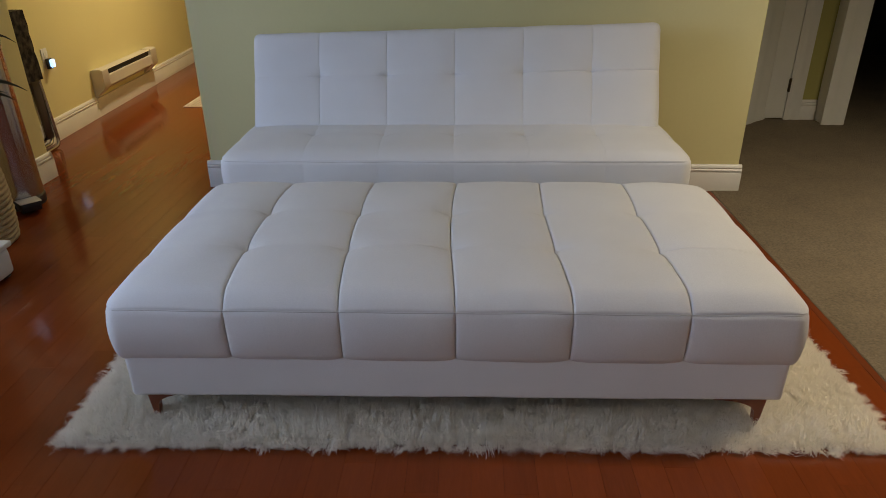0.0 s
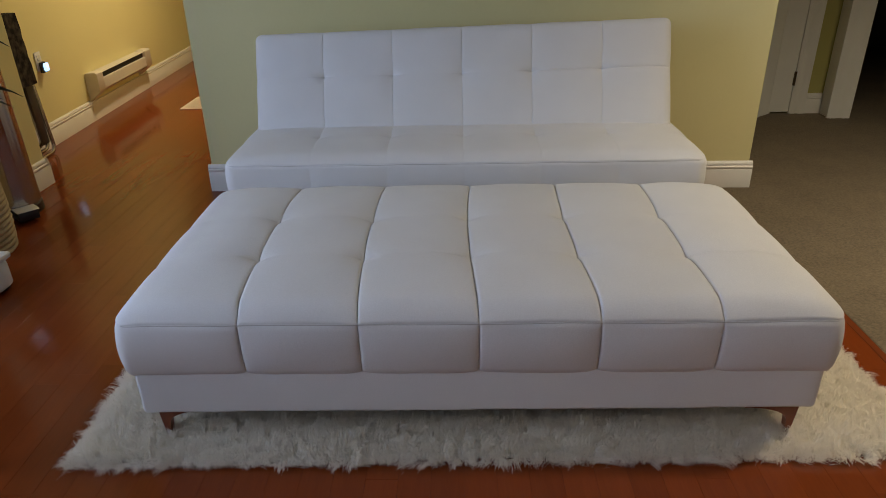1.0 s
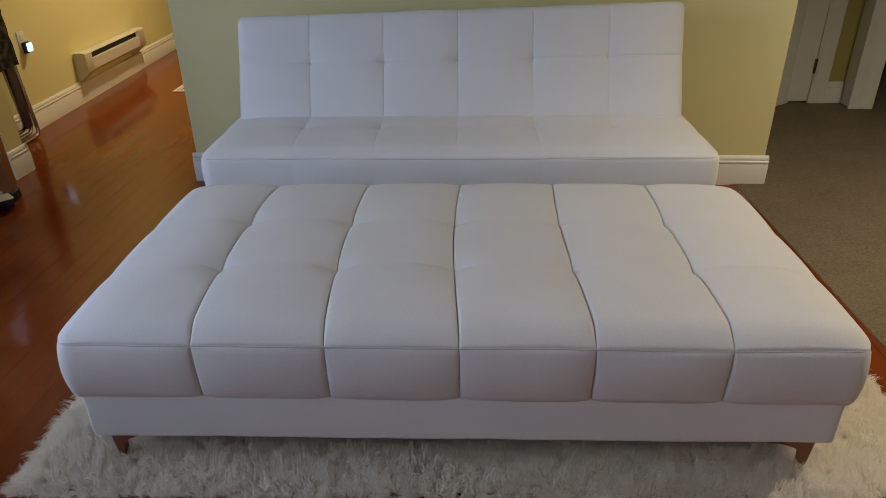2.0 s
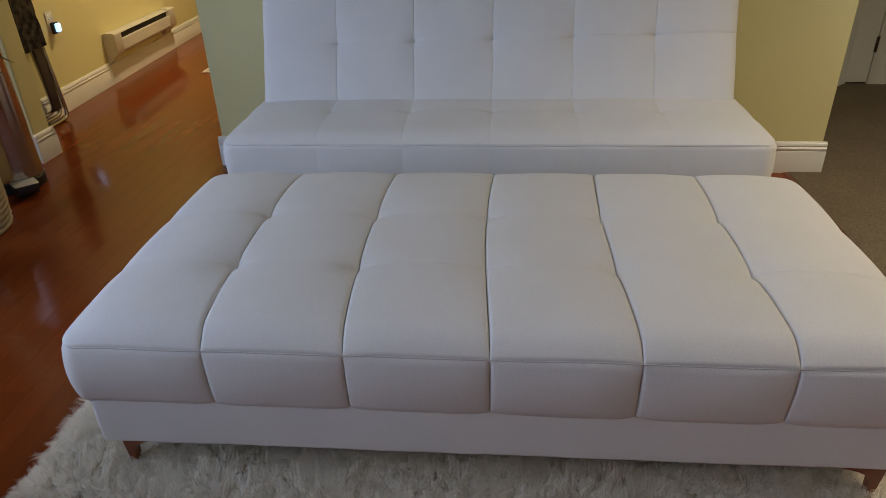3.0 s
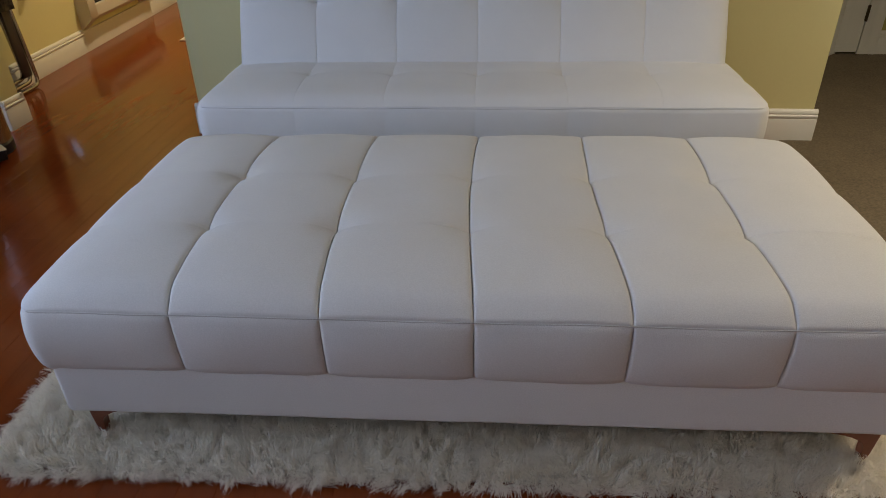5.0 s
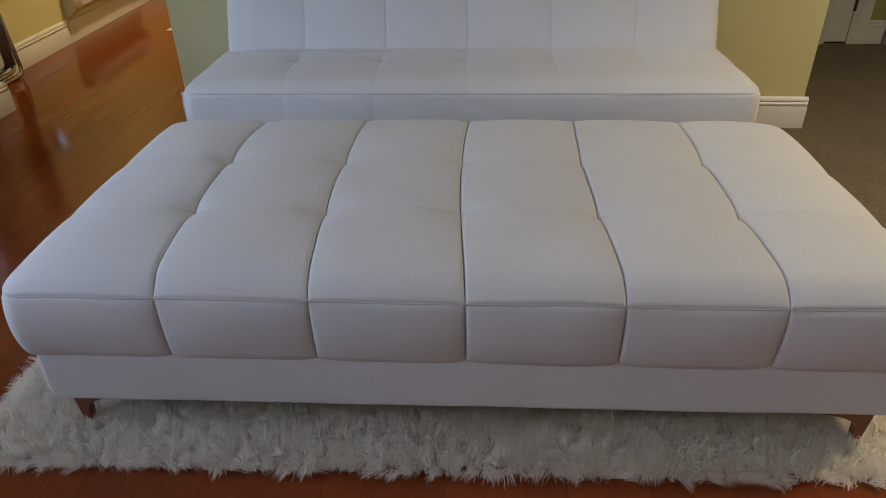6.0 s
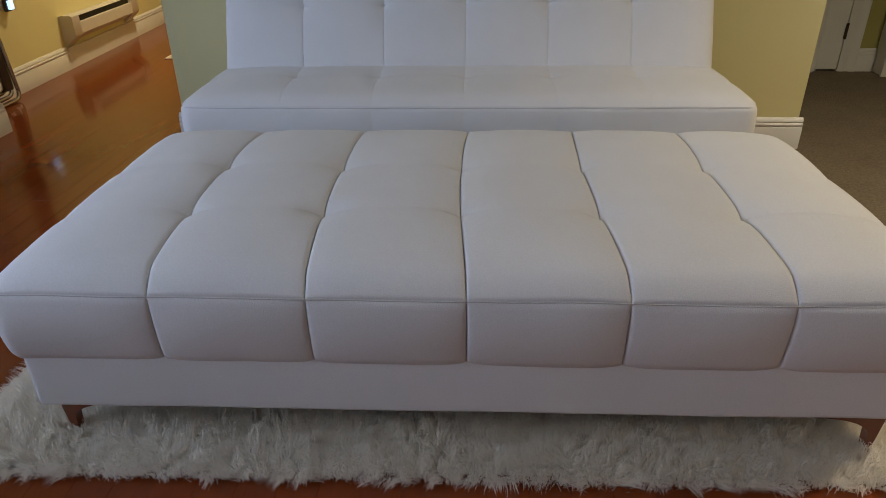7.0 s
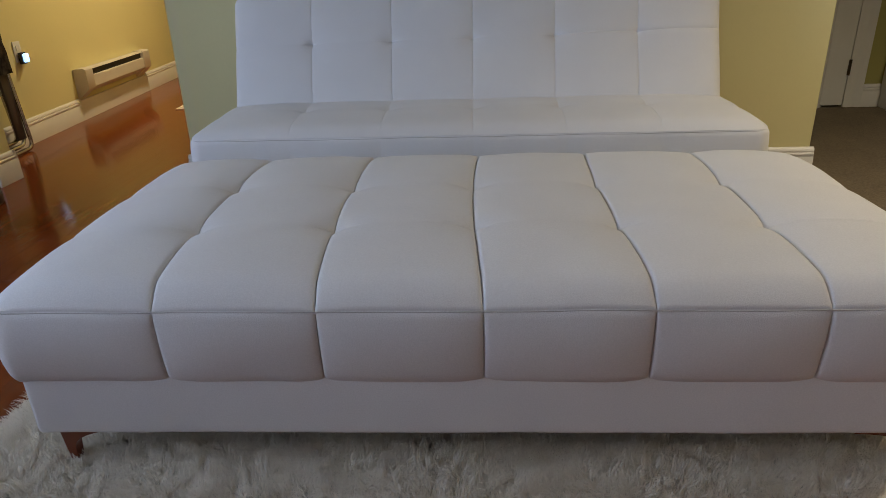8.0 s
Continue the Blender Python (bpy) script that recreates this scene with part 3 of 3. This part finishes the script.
def pile():
    """Clumps of bent strands; those at the rim lie outwards."""
    rng = np.random.default_rng(5)
    clumps = []
    for x0, x1, y0, y1, gap in ((RX0, RX1, RY0, 1.80, 0.0115), (RX0, -0.80, 1.80, 2.6, 0.0125), (0.80, RX1, 1.80, 2.6, 0.0125), (-0.80, 0.80, 1.80, 2.05, 0.02),
                                (RX0, RX1, 2.6, RY1, 0.022)):
        gx, gy = np.meshgrid(np.arange(x0, x1, gap), np.arange(y0, y1, gap))
        g = np.stack([gx.ravel(), gy.ravel()], 1)
        clumps.append(g + rng.uniform(-0.6, 0.6, g.shape) * gap)
    c = np.concatenate(clumps)
    c[:, 0] = np.clip(c[:, 0], RX0, RX1)
    c[:, 1] = np.clip(c[:, 1], RY0, RY1)
    n = len(c)
    flow = np.array([[noise.noise((x * 21, y * 21, 0.2)), noise.noise((x * 21, y * 21, 9.2))] for x, y in c]) * 1.0 + rng.normal(0, 0.70, (n, 2))
    rim = 0.05
    for axis, lo, hi in ((0, RX0, RX1), (1, RY0, RY1)):
        flow[:, axis] += -0.6 * np.clip(1 - (c[:, axis] - lo) / rim, 0, 1) + 0.6 * np.clip(1 - (hi - c[:, axis]) / rim, 0, 1)
    tall = 0.040 * (0.72 + 0.4 * rng.random(n))
    per = 28
    spread = rng.normal(0, 0.0060, (n * per, 2))
    base = np.repeat(c, per, 0) + spread
    lean = np.repeat(flow, per, 0) * 0.017 - 0.22 * spread + rng.normal(0, 0.0050, (n * per, 2))
    high = np.repeat(tall, per) * rng.uniform(0.75, 1.1, n * per)
    pull = np.hypot(lean[:, 0], lean[:, 1])
    lean *= np.minimum(1.0, 0.036 / np.maximum(pull, 1e-6))[:, None]
    pull = np.minimum(pull, 0.036)
    out = np.minimum(np.minimum(base[:, 0] - RX0, RX1 - base[:, 0]), np.minimum(base[:, 1] - RY0, RY1 - base[:, 1]))
    droop = np.clip(1 - out / 0.03, 0, 1)
    high *= 1 - 0.45 * droop
    high = np.maximum(0.010, high - 0.35 * pull)
    ang = rng.uniform(0, 2 * np.pi, n * per)
    wide = rng.uniform(0.00035, 0.0010, n * per)
    side = np.stack([np.cos(ang) * wide, np.sin(ang) * wide], 1)
    kink = rng.normal(0, 0.0022, (n * per, 2))
    N = n * per
    co = np.zeros((N, 7, 3), np.float32)
    for k, (f, w) in enumerate(((0.0, 1.0), (0.45, 1.15), (0.8, 0.85))):
        mid = base + lean * f ** 1.6 + kink * math.sin(f * 3.1)
        z = 0.006 + high * math.sin(f * math.pi / 2)
        co[:, 2 * k, :2], co[:, 2 * k + 1, :2] = mid - side * w, mid + side * w
        co[:, 2 * k, 2] = co[:, 2 * k + 1, 2] = z
    co[:, 6, :2] = base + lean * 1.12
    co[:, 6, 2] = 0.006 + high
    quads = np.array([[0, 1, 3, 2], [2, 3, 5, 4]])
    tri = np.array([4, 5, 6])
    off = (np.arange(N) * 7)[:, None]
    loops = np.concatenate([off + quads[0], off + quads[1], off + tri], 1).ravel()
    sizes = np.tile([4, 4, 3], N)
    me = bpy.data.meshes.new("shag")
    me.vertices.add(N * 7)
    me.vertices.foreach_set("co", co.ravel())
    me.loops.add(len(loops))
    me.loops.foreach_set("vertex_index", loops.astype(np.int32))
    me.polygons.add(len(sizes))
    me.polygons.foreach_set("loop_start", np.concatenate([[0], np.cumsum(sizes)[:-1]]).astype(np.int32))
    me.update(calc_edges=True)
    me.validate()
    me.materials.append(PILE)
    me.shade_smooth()
    ob = new("shag", me)
    ob.parent = rug
    return tagged(ob, "long white shag strands", kind="stuff")


pile()

# ---- hall: heater, socket, night light, folded chair, floor vent ----
heater = thing("baseboard_heater", HALL @ pose(1.35, -0.001, 0.133), "cream metal electric heater mounted on the hall wall", "heater")
HL, HD, HH = 1.07, 0.088, 0.205
CAP = [(0.0, 0.0), (0.0, HH - 0.006), (-0.02, HH), (-HD + 0.012, HH), (-HD, HH - 0.008), (-HD, 0.076), (-HD + 0.008, 0.066)]
bm = prism(bmesh.new(), [(-0.004, 0.03), (-0.004, HH - 0.008), (-HD + 0.014, HH - 0.003), (-HD + 0.004, HH - 0.012), (-HD + 0.03, HH - 0.016), (-HD + 0.03, HH - 0.052),
                         (-HD + 0.003, HH - 0.056), (-HD + 0.003, 0.079), (-HD + 0.012, 0.074)], "x", 0.10, HL - 0.12)
part("body", bm, METAL_ENAMEL, heater)
for a, b in ((0.0, 0.10), (HL - 0.12, HL)):
    end = prism(bmesh.new(), CAP, "x", a, b)
    bmesh.ops.bevel(end, geom=[e for e in end.edges if e.calc_face_angle(0) > 1.2], offset=0.002, segments=2, affect="EDGES", profile=0.5)
    part("end_cap", end, METAL_ENAMEL, heater)
part("outlet_slot", box(bmesh.new(), 0.102, HL - 0.122, -HD + 0.022, -HD + 0.032, HH - 0.053, HH - 0.015), DARK, heater, "dark air outlet slot")

SOCKET = HALL @ pose(0.808, -0.001, 0.463)
plate = thing("wall_socket", SOCKET, "white plastic wall socket plate", "socket")
part("cover_plate", box(bmesh.new(), -0.036, 0.036, -0.006, 0.0, 0.0, 0.116, 0.003), PLASTIC, plate)
for z in (0.036, 0.080):
    part("receptacle", box(bmesh.new(), -0.016, 0.016, -0.0085, -0.006, z - 0.014, z + 0.014, 0.002, 1), PLASTIC, plate)
lamp = thing("night_light", SOCKET @ pose(0.004, -0.009, -0.012), "small plug-in night light with a glowing bluish cover", "night light")
part("plug_body", box(bmesh.new(), -0.026, 0.026, -0.022, 0.0, 0.0, 0.066, 0.005), BLACK, lamp, "dark plastic plug body")
part("glowing_cover", box(bmesh.new(), -0.020, 0.020, -0.040, -0.022, 0.010, 0.060, 0.006, 3), GLASS_GLOW, lamp, "glowing bluish cover")

def sheared(bm):
    """The folded chair's uprights slope a little along the wall."""
    for v in bm.verts:
        v.co.x += 0.032 - 0.060 * v.co.z
    return bm


# folded tube chair flat against the hall wall
chair = thing("folding_chair", HALL @ pose(0.54, -0.012, 0.0), "folded metal chair with dark patterned cloth, leaning on the hall wall", "chair")
for k, (inset, off) in enumerate(((0.0, -0.060), (0.026, -0.040), (0.050, -0.022))):
    z0 = 0.013 + 0.026 * k
    top = 0.83 - 0.03 * k
    pts = bent([(-0.46 + inset, off + 0.012, top), (-0.46 + inset, off - 0.015, z0), (0.0 - inset, off - 0.015, z0), (0.0 - inset, off + 0.012, top)], 0.055)
    part("tube_frame", sheared(tube(bmesh.new(), pts, 0.0115, 12)), CHROME, chair, "bent steel tube")
sling = bmesh.new()
box(sling, -0.45, 0.006, -0.088, -0.012, 0.44, 0.845)
bmesh.ops.subdivide_edges(sling, edges=list(sling.edges), cuts=14, use_grid_fill=True)
for v in sling.verts:
    fold = noise.noise((v.co.x * 8, v.co.z * 11, 2.0)) + 0.5 * noise.noise((v.co.x * 20, v.co.z * 26, 5.0))
    v.co.y += 0.007 * fold
    v.co.x += 0.004 * noise.noise((v.co.y * 9 + 4, v.co.z * 14, 1.0)) * (1 if v.co.x > -0.2 else 0)
    v.co.z += 0.012 * noise.noise((v.co.x * 14, v.co.y * 9, 7.0)) * (1 if v.co.z < 0.5 else 0)
part("cloth_back", sheared(sling), CLOTH, chair, "dark patterned cloth")
part("side_rail", sheared(box(bmesh.new(), -0.088, -0.012, -0.066, -0.05, 0.07, 0.47, 0.005)), GUNMETAL, chair, "dark flat side rail")

vent = thing("floor_vent", pose(-2.06, 5.52, 0.0), "pale slatted floor vent set in the wooden floor", "vent")
bm = bmesh.new()
for x0, x1, y0, y1 in ((-0.135, 0.135, -0.20, -0.175), (-0.135, 0.135, 0.175, 0.20), (-0.135, -0.115, -0.175, 0.175), (0.115, 0.135, -0.175, 0.175)):
    box(bm, x0, x1, y0, y1, 0.0005, 0.006, 0.001, 1)
part("frame", bm, METAL_ENAMEL, vent)
for k in range(8):
    x = -0.10 + k * 0.0285
    part("slat", box(bmesh.new(), x - 0.008, x + 0.008, -0.176, 0.176, 0.0005, 0.004), METAL_ENAMEL, vent)

# ---- beside the stub: steel pedal bin, rope basket with a plant, white box ----
PX, PY = -2.264, 3.285
stand = thing("pedal_bin", pose(PX, PY, 0), "tall polished steel pedal bin with a black base", "trash bin")
bm = lathe(bmesh.new(), [(0.120, 0.052), (0.124, 0.056), (0.113, 0.775), (0.116, 0.780), (0.116, 0.790), (0.109, 0.795), (0.02, 0.796)], 120)
# shallow ripples added to split the reflections into upright streaks
for v in bm.verts:
    a = math.atan2(v.co.y, v.co.x)
    f = 1 + 0.014 * math.sin(9 * a + 1) + 0.008 * math.sin(14 * a + 2)
    v.co.x, v.co.y = v.co.x * f, v.co.y * f
part("bin_body", bm, STEEL, stand)
part("lid", lathe(bmesh.new(), [(0.114, 0.794), (0.118, 0.800), (0.118, 0.826), (0.100, 0.846), (0.05, 0.854)], 48), BLACK, stand, "black domed lid")
part("base", lathe(bmesh.new(), [(0.122, 0.0), (0.127, 0.005), (0.127, 0.046), (0.121, 0.052)], 48), BLACK, stand, "black plastic base")
turn = Matrix.Rotation(radians(-41), 4, "Z")
bm = box(bmesh.new(), 0.10, 0.205, -0.046, 0.046, 0.012, 0.058, 0.006, 2)
bmesh.ops.transform(bm, matrix=turn, verts=bm.verts)
pedal = part("pedal", bm, BLACK, stand, "black pedal with a steel tread")
bm = box(bmesh.new(), 0.128, 0.212, -0.050, 0.050, 0.0585, 0.063, 0.002, 1)
bmesh.ops.transform(bm, matrix=turn, verts=bm.verts)
part("tread", bm, SATIN, pedal, "shiny steel tread")

BX, BY, BR = -2.21, 2.80, 0.205
basket = thing("rope_basket", pose(BX, BY, 0), "round natural rope basket on the wooden floor", "basket")
for k in range(17):
    z = 0.013 + 0.0245 * k
    r = BR * (0.955 + 0.06 * math.sin(math.pi * min(1, (z + 0.03) / 0.40)))
    ring = bmesh.new()
    n = 72
    rings = []
    for i in range(n):
        a = 2 * math.pi * i / n
        rr = r + 0.0022 * math.sin(a * 46 + k)
        rings.append([ring.verts.new(((rr + 0.0125 * math.cos(b)) * math.cos(a), (rr + 0.0125 * math.cos(b)) * math.sin(a), z + 0.0135 * math.sin(b) + 0.0015 * math.sin(a * 46 + k)))
                      for b in (2 * math.pi * j / 8 for j in range(8))])
    for i in range(n):
        for j in range(8):
            ring.faces.new((rings[i][j], rings[(i + 1) % n][j], rings[(i + 1) % n][(j + 1) % 8], rings[i][(j + 1) % 8]))
    part("rope_coil", ring, ROPE, basket)
part("lining", lathe(bmesh.new(), [(BR - 0.02, 0.004), (BR - 0.012, 0.36), (BR - 0.02, 0.365)], 40), SOIL, basket, "dark inner lining")

part("soil", lathe(bmesh.new(), [(BR - 0.022, 0.34), (BR - 0.022, 0.352), (0.05, 0.362)], 32), SOIL, basket, "dark potting soil")
plant = thing("house_plant", pose(BX, BY, 0.360), "dark green plant with long arching strap leaves in the basket", "plant")


def blade(root, peak, tip, wide):
    a, b, c = Vector(root), Vector(peak), Vector(tip)
    bm = bmesh.new()
    rows = []
    n = 12
    for k in range(n + 1):
        s = k / n
        p = (1 - s) ** 2 * a + 2 * s * (1 - s) * b + s * s * c
        way = (2 * (1 - s) * (b - a) + 2 * s * (c - b)).normalized()
        side = way.cross(Vector((0, 0, 1)))
        side = side.normalized() if side.length > 1e-3 else Vector((1, 0, 0))
        w = wide * (0.55 + 0.45 * math.sin(math.pi * min(1, s * 1.05))) * (1 - s ** 5) + 0.0006
        over = side.cross(way)
        side, over = side * 0.62 + over * 0.78, over * 0.62 - side * 0.78
        rows.append([bm.verts.new(p + side * w + over * 0.3 * w), bm.verts.new(p), bm.verts.new(p - side * w + over * 0.3 * w)])
    for r, q in zip(rows, rows[1:]):
        for j in (0, 1):
            bm.faces.new((r[j], r[j + 1], q[j + 1], q[j]))
    return bm


rng = random.Random(8)
aims = [((0.14, 0.16, 0.66), (0.28, 0.30, 0.465)), ((0.10, 0.14, 0.46), (0.275, 0.30, 0.255)), ((0.04, 0.16, 0.40), (0.19, 0.34, 0.20)),
        ((0.02, 0.12, 0.36), (0.15, 0.34, 0.24))]
# unseen crown leaves, added to darken what the floor mirrors at left
for k in range(58):
    a = rng.uniform(0.50, 1.45) * math.pi
    far = rng.uniform(0.15, 0.55)
    top = rng.uniform(0.55, 1.35)
    aims.append(((0.35 * far * math.cos(a) - 0.06, 0.35 * far * math.sin(a), top), (far * math.cos(a) - 0.10, 0.7 * far * math.sin(a), top * rng.uniform(0.35, 0.95))))
for peak, tip in aims:
    part("leaf", blade((rng.uniform(-0.03, 0.03), rng.uniform(-0.03, 0.03), -0.004), peak, tip, rng.uniform(0.014, 0.022)), LEAF, plant)

tub = thing("plastic_box", pose(-1.94, 2.37, 0), "white plastic storage box with a lid on the floor", "storage box")
part("body", box(bmesh.new(), -0.16, 0.135, -0.20, 0.15, 0.012, 0.125, 0.02, 3), PLASTIC, tub)
part("lid", box(bmesh.new(), -0.17, 0.145, -0.21, 0.16, 0.125, 0.15, 0.008, 2), PLASTIC, tub)
for px in (-0.12, 0.10):
    for py in (-0.17, 0.12):
        part("foot", box(bmesh.new(), px - 0.02, px + 0.02, py - 0.02, py + 0.02, 0.0, 0.014, 0.004, 1), BLACK, tub, "black rubber foot")

stool = thing("side_table", pose(-1.559, 1.502, 0), "small side table with brass tipped legs", "side table")
part("tabletop", lathe(bmesh.new(), [(0.17, 0.43), (0.18, 0.435), (0.18, 0.45), (0.175, 0.455)], 40), LEGWOOD, stool)
for a in (5, 125, 245):
    c, s_ = math.cos(radians(a)), math.sin(radians(a))
    part("leg", tube(bmesh.new(), [(0.26 * c, 0.26 * s_, 0.0), (0.10 * c, 0.10 * s_, 0.432)], 0.010, 12), BRASS, stool, "slender brass leg")

# ---- floor boards ----
floor = structure("floor", box(bmesh.new(), -3.5, 1.30, -3.1, 8.3, -0.06, -0.010), GAP, "glossy reddish cherry wood plank floor", "floor")
BOARD_W = 0.083


def plank_mesh(length):
    bm = bmesh.new()
    b = 0.00035
    def ringz(i, z):
        return [bm.verts.new(p) for p in ((i, i, z), (BOARD_W - i, i, z), (BOARD_W - i, length - i, z), (i, length - i, z))]
    low, mid, top = ringz(0.0002, -0.011), ringz(0.0002, -b * 0.6), ringz(b, 0.0)
    for p, q in ((low, mid), (mid, top)):
        for k in range(4):
            bm.faces.new((p[k], p[(k + 1) % 4], q[(k + 1) % 4], q[k]))
    bm.faces.new(top)
    return mesh_of(bm, "plank", WOOD, False)


LENGTHS = (0.55, 0.75, 0.95, 1.15)
PLANKS = {L: plank_mesh(L) for L in (*LENGTHS, 0.25, 0.40, 0.60, 0.85)}
rng = random.Random(4)
rest = []
for col in range(int((1.27 + 3.45) / BOARD_W) + 1):
    x = 1.284 - BOARD_W * (col + 1)
    y = -3.02
    first = rng.choice((0.25, 0.40, 0.60, 0.85))
    while y < 8.0:
        L = first or rng.choice(LENGTHS)
        first = 0
        if (-2.72 < x < -0.85 and 1.5 < y + L and y < 5.2) or (0.8 < x and 1.2 < y < 3.0) or (x > -1.45 and y < 1.6 and y + L > 0.85):
            ob = new("plank", PLANKS[L])
            ob.location = (x, y, 0)
            ob.parent = floor
        else:
            rest.append((x, y, L))
        y += L
verts, faces = [], []
for x, y, L in rest:
    n = len(verts)
    b = 0.00035
    for i, z in ((0.0002, -0.011), (0.0002, -b * 0.6), (b, 0.0)):
        verts += [(x + i, y + i, z), (x + BOARD_W - i, y + i, z), (x + BOARD_W - i, y + L - i, z), (x + i, y + L - i, z)]
    for k in range(4):
        q = (k + 1) % 4
        faces += [(n + k, n + q, n + 4 + q, n + 4 + k), (n + 4 + k, n + 4 + q, n + 8 + q, n + 8 + k)]
    faces.append((n + 8, n + 9, n + 10, n + 11))
me = bpy.data.meshes.new("planks")
me.from_pydata(verts, [], faces)
me.materials.append(WOOD)
ob = new("planks", me)
ob.parent = floor
tagged(ob, kind="stuff")
